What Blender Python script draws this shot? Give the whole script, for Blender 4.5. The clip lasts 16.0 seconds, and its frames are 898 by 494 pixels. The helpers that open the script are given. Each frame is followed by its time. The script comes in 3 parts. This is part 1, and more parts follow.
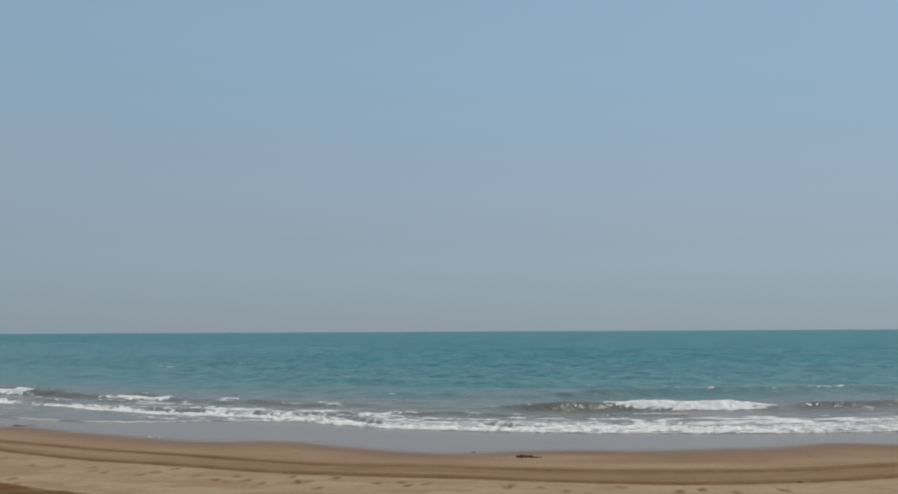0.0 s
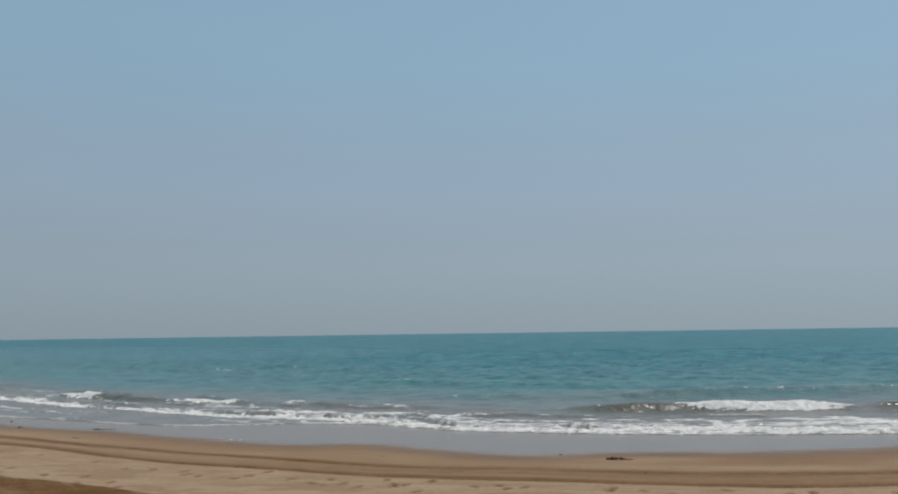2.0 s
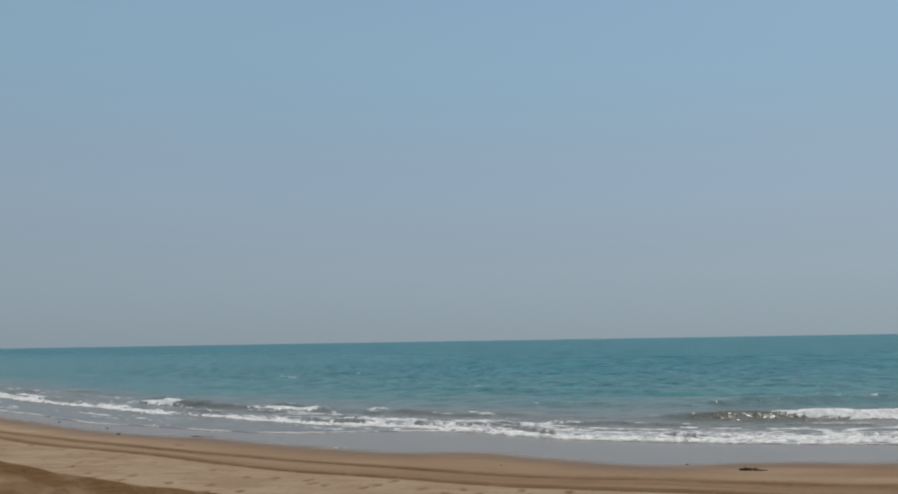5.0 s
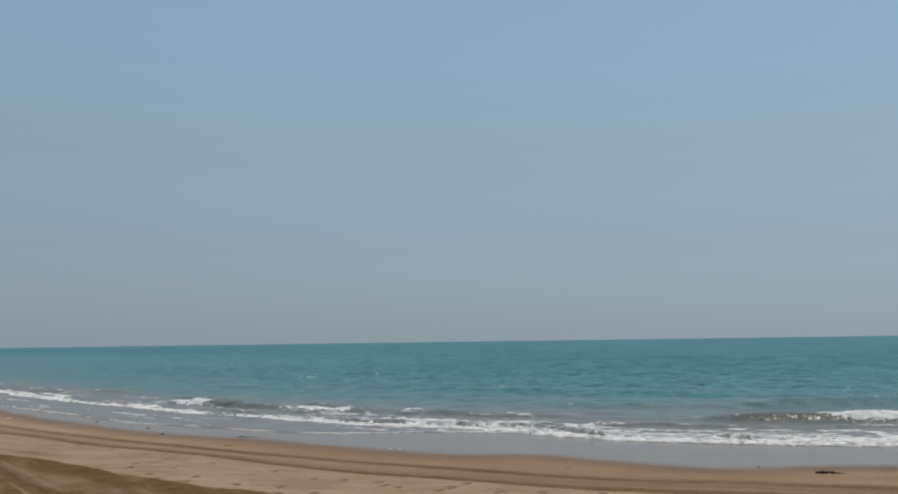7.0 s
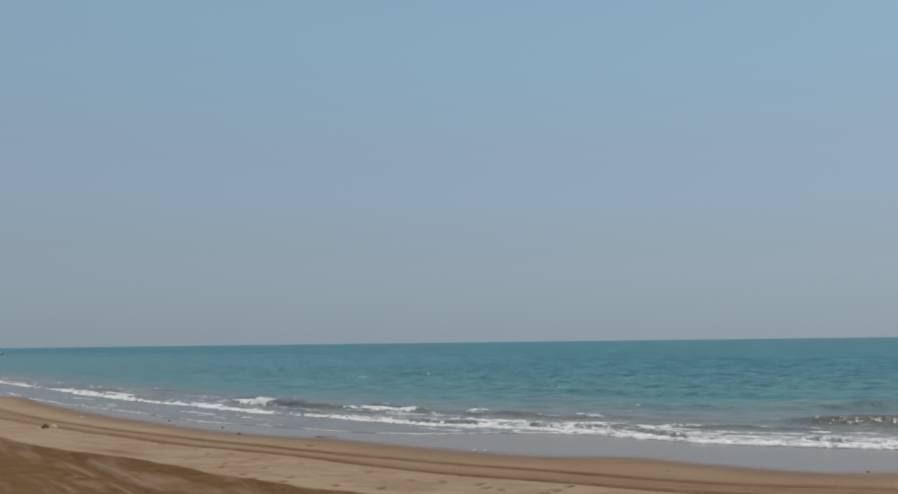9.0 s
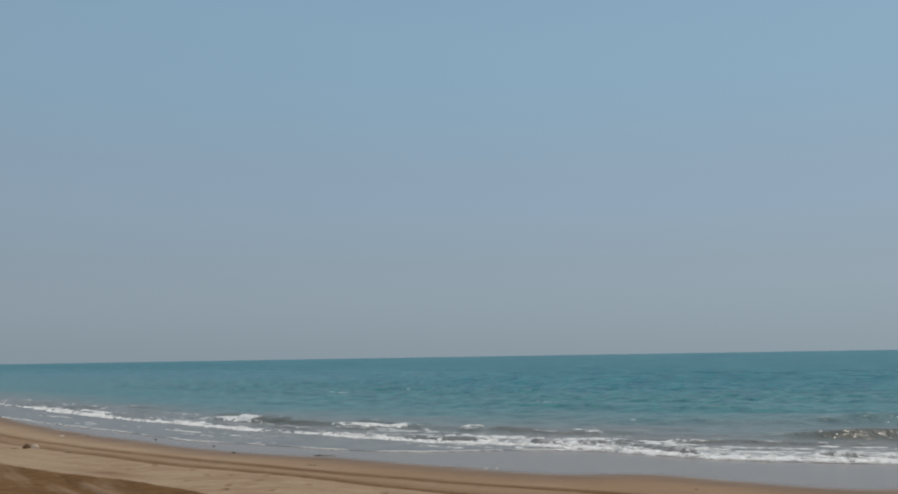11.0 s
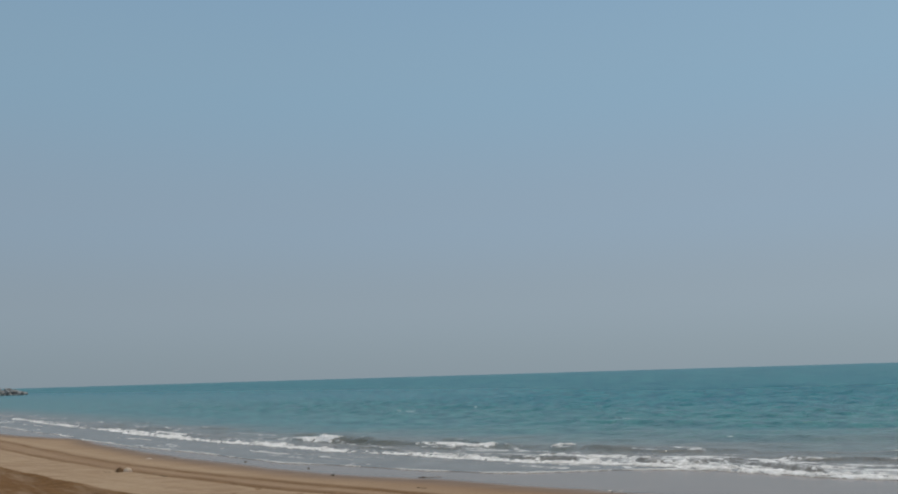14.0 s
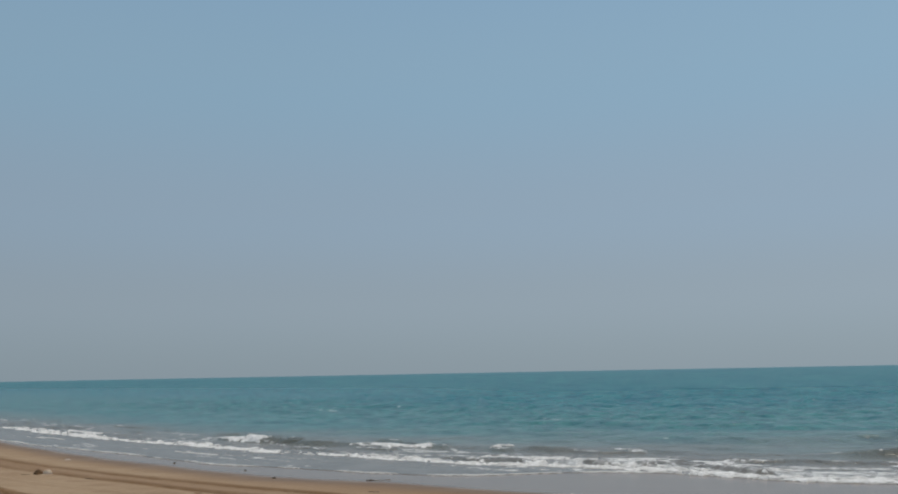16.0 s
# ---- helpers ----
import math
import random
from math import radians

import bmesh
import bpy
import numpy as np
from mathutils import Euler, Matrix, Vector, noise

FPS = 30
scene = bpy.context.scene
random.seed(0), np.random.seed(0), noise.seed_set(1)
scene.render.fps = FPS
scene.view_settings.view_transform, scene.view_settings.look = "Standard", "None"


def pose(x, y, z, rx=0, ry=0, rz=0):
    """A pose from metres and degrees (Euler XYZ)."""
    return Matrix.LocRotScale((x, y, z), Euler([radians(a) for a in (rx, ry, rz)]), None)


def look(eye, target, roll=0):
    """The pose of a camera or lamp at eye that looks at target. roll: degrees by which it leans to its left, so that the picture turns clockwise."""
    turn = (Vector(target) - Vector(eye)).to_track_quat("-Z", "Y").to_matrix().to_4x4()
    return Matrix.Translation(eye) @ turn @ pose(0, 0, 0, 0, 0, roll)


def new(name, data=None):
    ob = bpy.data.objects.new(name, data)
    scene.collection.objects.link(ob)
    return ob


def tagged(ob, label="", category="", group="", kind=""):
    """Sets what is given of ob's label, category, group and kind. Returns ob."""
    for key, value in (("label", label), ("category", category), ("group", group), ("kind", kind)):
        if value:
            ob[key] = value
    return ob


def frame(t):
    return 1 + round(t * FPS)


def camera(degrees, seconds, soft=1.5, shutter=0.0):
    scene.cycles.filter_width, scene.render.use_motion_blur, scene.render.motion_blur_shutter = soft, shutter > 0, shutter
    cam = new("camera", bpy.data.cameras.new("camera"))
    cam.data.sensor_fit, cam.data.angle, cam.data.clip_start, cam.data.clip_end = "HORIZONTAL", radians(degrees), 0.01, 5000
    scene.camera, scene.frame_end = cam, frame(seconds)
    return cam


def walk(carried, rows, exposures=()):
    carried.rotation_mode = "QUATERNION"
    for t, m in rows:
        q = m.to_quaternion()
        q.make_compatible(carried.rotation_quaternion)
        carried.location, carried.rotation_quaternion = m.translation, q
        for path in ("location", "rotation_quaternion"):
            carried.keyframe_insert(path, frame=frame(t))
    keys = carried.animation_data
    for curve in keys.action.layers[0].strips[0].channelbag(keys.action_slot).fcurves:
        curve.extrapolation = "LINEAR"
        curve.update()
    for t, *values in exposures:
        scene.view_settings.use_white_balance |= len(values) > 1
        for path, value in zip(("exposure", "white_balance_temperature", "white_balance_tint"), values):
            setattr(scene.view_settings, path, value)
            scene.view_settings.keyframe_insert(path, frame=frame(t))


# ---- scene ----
cam = camera(53.0, 16.0, soft=2.0)
PATH = [
    (0.0, pose(0.000, 0.000, 2.700, 95.335, 0.289, 0.109)),
    (0.5, pose(-0.200, 0.000, 2.700, 95.308, 0.577, 1.266)),
    (1.0, pose(-0.415, 0.019, 2.700, 95.453, 1.126, 2.986)),
    (1.5, pose(-0.673, 0.087, 2.700, 95.403, 1.018, 3.464)),
    (2.0, pose(-0.922, 0.179, 2.700, 95.462, 0.814, 2.845)),
    (2.5, pose(-1.143, 0.261, 2.700, 95.592, 0.951, 3.749)),
    (3.0, pose(-1.344, 0.320, 2.700, 95.646, 0.747, 5.644)),
    (3.5, pose(-1.603, 0.391, 2.700, 95.685, 0.585, 5.286)),
    (4.0, pose(-1.897, 0.452, 2.700, 95.727, 0.735, 5.603)),
    (6.5, pose(-3.500, 0.711, 2.700, 96.215, 1.020, 5.800)),
    (7.0, pose(-3.840, 0.759, 2.700, 95.978, 0.794, 6.091)),
    (7.5, pose(-4.175, 0.811, 2.700, 95.822, 0.556, 7.704)),
    (8.0, pose(-4.446, 0.825, 2.700, 95.860, 0.297, 8.120)),
    (8.5, pose(-4.729, 0.869, 2.700, 96.007, 0.462, 7.633)),
    (9.0, pose(-5.020, 0.965, 2.700, 96.028, 0.709, 8.577)),
    (11.5, pose(-6.389, 1.810, 2.700, 97.304, 0.942, 6.428)),
    (12.0, pose(-6.656, 1.971, 2.700, 97.773, 1.394, 7.406)),
    (12.5, pose(-6.926, 2.104, 2.700, 98.155, 1.231, 9.023)),
    (13.0, pose(-7.230, 2.210, 2.700, 98.094, 1.443, 9.541)),
    (13.5, pose(-7.494, 2.345, 2.700, 98.011, 1.754, 10.352)),
    (14.0, pose(-7.786, 2.504, 2.700, 98.100, 1.683, 9.805)),
    (14.5, pose(-8.011, 2.720, 2.700, 98.272, 1.669, 8.523)),
    (15.0, pose(-8.299, 2.929, 2.700, 98.412, 1.852, 7.972)),
    (15.5, pose(-8.629, 3.132, 2.700, 98.141, 1.304, 6.337)),
    (16.0, pose(-8.959, 3.307, 2.700, 97.955, 1.072, 4.287)),
]
walk(cam, PATH, ((0.0, 0.03), (4.0, 0.03), (6.5, 0.0), (9.0, 0.0), (11.5, -0.05), (16.0, -0.05)))

# ---------------------------------------------------------------- sky and sun
SUN_AZ, SUN_EL = radians(48), radians(69)
world = bpy.data.worlds.new("sky")
scene.world = world
world.use_nodes = True
wn = world.node_tree.nodes
wl = world.node_tree.links
wn.clear()
w_out = wn.new("ShaderNodeOutputWorld")
w_bg = wn.new("ShaderNodeBackground")
w_sky = wn.new("ShaderNodeTexSky")
w_sky.sky_type = "NISHITA"
w_sky.sun_disc = False
w_sky.sun_elevation = SUN_EL
w_sky.sun_rotation = SUN_AZ
w_sky.altitude = 0
w_sky.air_density = 1.0
w_sky.dust_density = 0.4
w_sky.ozone_density = 1.5
w_bg.inputs["Strength"].default_value = 1.0
# dusty haze that greys the lower sky, thinning with height
w_dir = wn.new("ShaderNodeTexCoord")
w_xyz = wn.new("ShaderNodeSeparateXYZ")
w_haze = wn.new("ShaderNodeValToRGB")
w_gain = wn.new("ShaderNodeVectorMath")
w_mix = wn.new("ShaderNodeMix")
w_mix.data_type = "RGBA"
w_gain.operation = "SCALE"
w_gain.inputs["Scale"].default_value = 0.09
ramp = w_haze.color_ramp
ramp.interpolation = "EASE"
ramp.elements[0].position, ramp.elements[0].color = 0.0, (0.248, 0.318, 0.374, 1)
ramp.elements[1].position, ramp.elements[1].color = 1.0, (0.20, 0.33, 0.52, 1)
for place, tone in ((0.08, (0.286, 0.357, 0.422, 1)), (0.17, (0.285, 0.382, 0.477, 1)), (0.31, (0.262, 0.404, 0.526, 1)), (0.5, (0.23, 0.38, 0.54, 1))):
    e = ramp.elements.new(place)
    e.color = tone
wl.new(w_dir.outputs["Generated"], w_xyz.inputs[0])
wl.new(w_xyz.outputs["Z"], w_haze.inputs["Fac"])
wl.new(w_sky.outputs[0], w_gain.inputs[0])
w_mix.inputs["Factor"].default_value = 0.94
wl.new(w_gain.outputs[0], w_mix.inputs[6])
wl.new(w_haze.outputs["Color"], w_mix.inputs[7])
# a little more glow on the sun's side
w_side = wn.new("ShaderNodeMath")
w_side.operation = "MULTIPLY_ADD"
w_side.inputs[1].default_value, w_side.inputs[2].default_value = 0.13, 1.0
wl.new(w_xyz.outputs["X"], w_side.inputs[0])
wl.new(w_side.outputs[0], w_bg.inputs["Strength"])
wl.new(w_mix.outputs[2], w_bg.inputs["Color"])
wl.new(w_bg.outputs[0], w_out.inputs["Surface"])

sun_data = bpy.data.lights.new("sun", "SUN")
sun_data.energy = 2.85
sun_data.angle = radians(1.5)
sun_data.color = (1.0, 0.92, 0.80)
sun = new("sun", sun_data)
sun.matrix_world = look(
    (60 * math.sin(SUN_AZ) * math.cos(SUN_EL), 60 * math.cos(SUN_AZ) * math.cos(SUN_EL), 60 * math.sin(SUN_EL)), (0, 0, 0))


# ---------------------------------------------------------------- number helpers
def grain2(ix, iy, seed):
    """A steady pseudo-random value in 0..1 for each lattice point."""
    a = (ix.astype(np.int64) * 374761393 + iy.astype(np.int64) * 668265263 + seed * 974711) & 0xFFFFFFFF
    a = ((a ^ (a >> 13)) * 1274126177) & 0xFFFFFFFF
    a = (a ^ (a >> 16)) & 0xFFFFFFFF
    return a / 4294967295.0


def vnoise(x, y, seed=0):
    """Smooth value noise, 0..1, one lattice cell a unit."""
    x, y = np.broadcast_arrays(np.asarray(x, float), np.asarray(y, float))
    x0, y0 = np.floor(x), np.floor(y)
    fx, fy = x - x0, y - y0
    fx, fy = fx * fx * (3 - 2 * fx), fy * fy * (3 - 2 * fy)
    a, b = grain2(x0, y0, seed), grain2(x0 + 1, y0, seed)
    c, d = grain2(x0, y0 + 1, seed), grain2(x0 + 1, y0 + 1, seed)
    return (a * (1 - fx) + b * fx) * (1 - fy) + (c * (1 - fx) + d * fx) * fy


def fbm(x, y, seed=0, octaves=4):
    x, y = np.asarray(x, float), np.asarray(y, float)
    total, amp, norm = 0.0, 1.0, 0.0
    for k in range(octaves):
        total = total + amp * vnoise(x * 2 ** k + 17.3 * k, y * 2 ** k - 9.1 * k, seed + k)
        norm += amp
        amp *= 0.5
    return total / norm


def smooth(a, b, v):
    t = np.clip((np.asarray(v, float) - a) / (b - a), 0, 1)
    return t * t * (3 - 2 * t)


def curve_through(points):
    """A smooth line y(x) through a few control points."""
    px = np.array([p[0] for p in points], float)
    py = np.array([p[1] for p in points], float)
    slope = np.gradient(py, px)

    def at(x):
        x = np.asarray(x, float)
        i = np.clip(np.searchsorted(px, x) - 1, 0, len(px) - 2)
        h = px[i + 1] - px[i]
        t = np.clip((x - px[i]) / h, 0, 1)
        return ((1 + 2 * t) * (1 - t) ** 2 * py[i] + t * (1 - t) ** 2 * h * slope[i]
                + t * t * (3 - 2 * t) * py[i + 1] + t * t * (t - 1) * h * slope[i + 1])
    return at


# ---------------------------------------------------------------- plan of the shore
# The upper edge of the wet sand, the two wheel ruts and the edge of the churned track.
wet_line = curve_through([(-5000, 4760), (-300, 296), (-80, 89), (-37.3, 47.5), (-34.6, 46.0), (-31, 41.7), (-28.3, 39.0), (-23.5, 34.2), (-19.9, 31.2), (-15.4, 27.7),
                          (-12.0, 26.2), (-8.5, 24.0), (-5.8, 22.7), (-4.0, 22.7), (-2.3, 21.5), (-0.6, 20.4), (2.3, 20.8),
                          (5.2, 20.7), (7.3, 21.1), (9.2, 22.0), (11.0, 21.4), (20, 22.5), (60, 26), (5000, 400)])
shore = curve_through([(-5000, 4760), (-300, 296), (-80, 89), (-40, 50), (-26, 36.5), (-16, 28.3), (-8, 23.8), (0, 21), (8, 21.2),
                       (20, 22.5), (60, 26), (5000, 400)])
rut_far = curve_through([(-80, 84), (-40, 46.4), (-29.9, 36.8), (-23.8, 31.3), (-19.9, 28.3), (-15.9, 25.6), (-11.6, 23.0), (-8.2, 21.1),
                         (-5.8, 19.9), (-3.4, 18.8), (0, 18.1), (3.2, 17.4), (5.9, 17.25), (8.8, 18.1), (14, 19.6), (60, 24)])
rut_near = curve_through([(-80, 82), (-40, 44.6), (-29.5, 34.9), (-23.2, 29.6), (-19.2, 26.7), (-16.0, 24.4), (-13.1, 22.8), (-10.0, 20.8),
                          (-7.7, 19.25), (-5.3, 18.3), (-3.4, 17.5), (0, 16.75), (2, 16.2), (3.9, 15.85), (5.9, 15.9), (8, 16.5),
                          (14, 18.0), (60, 22)])
track_edge = curve_through([(-80, 80), (-40, 41), (-22, 25.6), (-19.6, 23.7), (-16.7, 21.8), (-13.5, 19.6), (-11.5, 18.2), (-8.8, 16.6),
                            (-7.0, 15.6), (-5.9, 15.0), (-2, 12.0), (6, 6.0)])
dry_tongue = curve_through([(-30, 34.5), (-18.5, 23.0), (-16.2, 20.45), (-14.4, 18.5), (-13.0, 16.85), (-11.95, 15.5), (-9, 11.8), (0, 2.5)])
SEA_LEVEL = -0.30


def across(x, y):
    """Metres seaward of the mean shore line, square to it."""
    k = (shore(x + 0.5) - shore(x - 0.5))
    return (y - shore(x)) / np.sqrt(1 + k * k)


def line_off(line, x, y):
    k = line(x + 0.4) - line(x - 0.4)
    return (y - line(x)) / np.sqrt(1 + k * k)


def footprint_list():
    """Footprints in ragged lines, with a few that stray: x, y, heading, depth."""
    rng = random.Random(4)
    out = []
    for start, end in (((-14.3, 21.1), (-11.6, 19.35)), ((-11.2, 18.95), (-7.5, 16.0)), ((-12.1, 18.9), (-10.6, 17.5)),
                       ((-7.8, 18.2), (-4.6, 16.95)), ((-4.7, 16.9), (-1.8, 15.5)), ((-3.0, 16.6), (1.0, 15.3)), ((1.0, 15.6), (6.8, 14.6))):
        dx, dy = end[0] - start[0], end[1] - start[1]
        length = math.hypot(dx, dy)
        ux, uy = dx / length, dy / length
        d, side = 0.0, 1
        while d < length:
            jx = rng.uniform(-0.14, 0.14)
            if rng.random() < 0.85:
                out.append((start[0] + ux * d - uy * (0.14 * side + jx), start[1] + uy * d + ux * (0.14 * side + jx),
                            math.pi / 2 + rng.uniform(-0.5, 0.5), rng.uniform(0.3, 1.25)))
            d += rng.uniform(0.42, 0.95)
            side = -side
    for _ in range(26):
        x = rng.uniform(-17, 7)
        out.append((x, float(rut_near(x)) - rng.uniform(0.35, 1.6), math.pi / 2 + rng.uniform(-0.6, 0.6), rng.uniform(0.25, 0.8)))
    return out


FOOTPRINTS = footprint_list()


def beach(x, y):
    """Height of the sand, how damp or darkened by painted shade, and how wet it is."""
    x, y = np.broadcast_arrays(np.asarray(x, float), np.asarray(y, float))
    s = across(x, y)
    w = line_off(wet_line, x, y)
    z = np.where(s > 0, -0.03 * s, -0.012 * s)
    z = np.where(s > 40, -1.2 - 0.01 * (s - 40), z)
    z = np.maximum(z, -9.0)
    land = np.clip(-s - 8, 0, None)
    z = np.where(s < -8, 0.096 + 0.087 * np.minimum(land, 11.5) + 0.002 * np.clip(land - 11.5, 0, 300), z)
    near = smooth(-70, -45, x) * smooth(60, 30, x)
    dry = smooth(0.2, -1.5, w)
    z = z + near * (0.035 * (fbm(x / 2.4, y / 2.4, 3) - 0.5) * dry + 0.012 * (fbm(x / 0.35, y / 0.35, 8, 3) - 0.5) * (0.15 + 0.85 * dry))
    patchy = fbm(x / 2.5, y / 1.2, 21)
    rutted = np.zeros_like(x)
    damp_shade = 0.46 * np.exp(-(np.clip(-0.1 - w + 0.5 * (patchy - 0.5), 0, None) / 1.05) ** 2)
    upper = smooth(-0.3, 0.25, line_off(rut_near, x, y))
    damp_shade = damp_shade + upper * (0.02 + 0.22 * patchy + (0.12 + 0.34 * patchy) * smooth(-17, -7, x) + 0.16 * smooth(-3, 4, x))
    # two wheel ruts with low shoulders, damp sand laid bare in them, plus painted shade
    off_far, off_near = line_off(rut_far, x, y), line_off(rut_near, x, y)
    for line_d, depth, width, seed in ((off_far, 0.038, 0.11, 31), (off_near, 0.040, 0.13, 33)):
        d = line_d + 0.16 * (fbm(x / 1.7, y * 0 + seed, seed, 4) - 0.5)
        here = near * (0.55 + 0.9 * fbm(x / 1.5, y * 0, seed + 4)) * (0.62 + 0.38 * smooth(-24, -4, x))
        tread = 1 + 0.45 * np.sin(x * 2 * math.pi / 0.30) * smooth(1.5, 4.0, x)
        z = z - depth * here * tread * np.exp(-(d / width) ** 4) + 0.35 * depth * here * np.exp(-((np.abs(d) - 0.26) / 0.08) ** 2)
        scuffed = 0.55 + 0.9 * fbm(x / 0.9, d / 0.07, seed + 12)
        damp_shade = np.maximum(damp_shade, np.clip(1.05 * here, 0, 1) * scuffed * np.exp(-(d / (width * 1.1)) ** 4) * (1 - 0.35 * (1 - tread)))
        rutted = np.maximum(rutted, np.clip(1.1 * here, 0, 1) * np.exp(-(d / (width * 1.8)) ** 2))
        seaward = np.where(d > 0, np.exp(-(d / 0.50) ** 2), smooth(-0.24, -0.06, d))
        damp_shade = np.maximum(damp_shade, 0.95 * near * seaward * (0.62 + 0.43 * smooth(-26, -10, x)) * (0.30 + 0.85 * fbm(x / 2.5, d / 0.10, seed + 9)))
    between = smooth(0.15, -0.2, off_far) * smooth(-0.2, 0.15, off_near)
    damp_shade = np.maximum(damp_shade, between * (0.16 + 0.26 * smooth(-9, -1, x) + 0.58 * fbm(x / 3.0, off_near / 0.14, 51)))
    # faint lines of older wheels and wind on the dry sand
    older = smooth(0.52, 0.66, fbm(x / 3.5, off_near / 0.13, 57)) * smooth(-0.1, -0.4, off_near) * smooth(-2.6, -1.6, off_near)
    damp_shade = np.maximum(damp_shade, 0.20 * older * near)
    smudge = smooth(0.55, 0.70, fbm(x / 0.9, y / 0.45, 59, 3)) * smooth(-0.25, -0.7, off_near)
    damp_shade = np.maximum(damp_shade, 0.36 * smudge * near)
    # the churned track: a low bank and scrapes that run along it
    edge_d = -line_off(track_edge, x, y)
    d = edge_d + 0.30 * (fbm(x / 1.8, y / 1.8, 61) - 0.5)
    inside = smooth(-0.06, 0.20, d) * smooth(7.5, 5.0, d) * smooth(4, -3, x) * near
    v = line_off(dry_tongue, x, y)
    u = (x + 14) * 0.654 - (y - 18) * 0.757
    v = v + 0.10 * (fbm(u / 1.6, v * 0, 68) - 0.5)
    wide_scrape, fine_scrape = fbm(u / 3.0, v / 0.45, 66, 3), fbm(u / 1.6, v / 0.17, 67, 3)
    wedge = 0.8 * smooth(0.0, 0.2, v) * smooth(0.65, 1.15, d) * smooth(-17.0, -15.2, x) * smooth(-9.5, -12.0, x)
    trench = np.exp(-((v + 0.22) / 0.17) ** 2) * smooth(-18.5, -16.8, x)
    ridge = np.exp(-((v - 0.06) / 0.07) ** 2) * smooth(-16.9, -16.2, x) * smooth(-12.5, -14.4, x)
    ridge = np.maximum(ridge, 0.7 * np.exp(-((v + 0.58) / 0.08) ** 2) * smooth(-15.0, -13.8, x))
    ridge = ridge * (0.6 + 0.7 * fine_scrape)
    trodden = smooth(-0.60, -0.75, v) * smooth(-1.45, -1.1, v) * smooth(-17.2, -16.2, x)
    clods = fbm(x / 0.22, y / 0.30, 70, 3) - 0.5
    brow = np.exp(-((d - 0.5) / 0.40) ** 2) * smooth(-17.5, -14.0, x)
    z = z + inside * (0.05 * np.exp(-((d - 0.3) / 0.28) ** 2) - 0.03 * smooth(0.4, 0.9, d) + 0.05 * (wide_scrape - 0.5) + 0.03 * (fine_scrape - 0.5)
                      + 0.10 * clods * trodden + 0.02 * clods - 0.06 * trench + 0.03 * ridge)
    # the trench term darkens the sand in place of the bank's shadow
    churn = (0.93 + 1.5 * (wide_scrape - 0.5) + 1.5 * (fine_scrape - 0.5) - 0.36 * wedge * (0.3 + 1.4 * fine_scrape)
             + 0.45 * trench + 0.22 * brow + (0.35 + 1.2 * trodden) * clods - 1.1 * ridge)
    damp_shade = np.maximum(damp_shade, inside * np.clip(churn, 0.12, 1.0))
    smear = np.exp(-(((x + 16.9) / 1.5) ** 2 + ((y - 22.6 + 0.55 * (x + 16.9)) / 0.35) ** 2))
    damp_shade = np.maximum(damp_shade, 0.85 * smear * (0.3 + fbm(x / 1.2, y / 0.25, 72)))
    # footprints; the shade in their hollows is painted in as darker sand
    for fx, fy, turn, deep in FOOTPRINTS:
        m = (np.abs(x - fx) < 0.45) & (np.abs(y - fy) < 0.45)
        if m.any():
            ax, ay = x[m] - fx, y[m] - fy
            a = (ax * math.cos(turn) + ay * math.sin(turn)) / 0.155
            b = (-ax * math.sin(turn) + ay * math.cos(turn)) / 0.078
            q = np.sqrt(a * a + b * b)
            z[m] += deep * (-0.050 * np.exp(-q ** 4) + 0.014 * np.exp(-((q - 1.35) / 0.3) ** 2))
            rutted[m] = np.maximum(rutted[m], 0.9 * np.exp(-q ** 6))
            damp_shade[m] = np.maximum(damp_shade[m], np.clip(1.5 * deep, 0, 1) * np.exp(-q ** 6))
    # pale dry patches just above the wet line
    pale = 0.9 * np.exp(-((off_far - 0.75) / 0.40) ** 2) * smooth(-0.5, 1.5, x) * smooth(8, 5, x)
    pale = pale + np.exp(-(((x - 2.2) / 1.6) ** 2 + ((y - 19.5) / 0.45) ** 2)) + np.exp(-(((x - 9.0) / 1.8) ** 2 + ((y - 18.8) / 0.35) ** 2))
    streak = np.exp(-((line_off(rut_far, x, y) - 0.75) / 0.3) ** 2) * smooth(-17, -19.5, x)
    damp_shade = damp_shade * (1 - np.clip(0.65 * pale + 0.9 * streak, 0, 0.9))
    wet = smooth(-1.90, 0.60, w + 0.40 * (fbm(x / 1.2, y / 0.6, 71) - 0.5))
    return z, np.clip(damp_shade, 0, 1), wet, np.maximum(inside, rutted)


def sand_z(x, y):
    return float(beach(np.array([float(x)]), np.array([float(y)]))[0][0])


def spaced(*parts):
    """Joined runs of even or growing steps: (start, end, step, growth)."""
    out = []
    for a, b, step, growth in parts:
        v = a
        while v < b - 1e-6:
            out.append(v)
            v += step
            step *= growth
    return np.array(out)


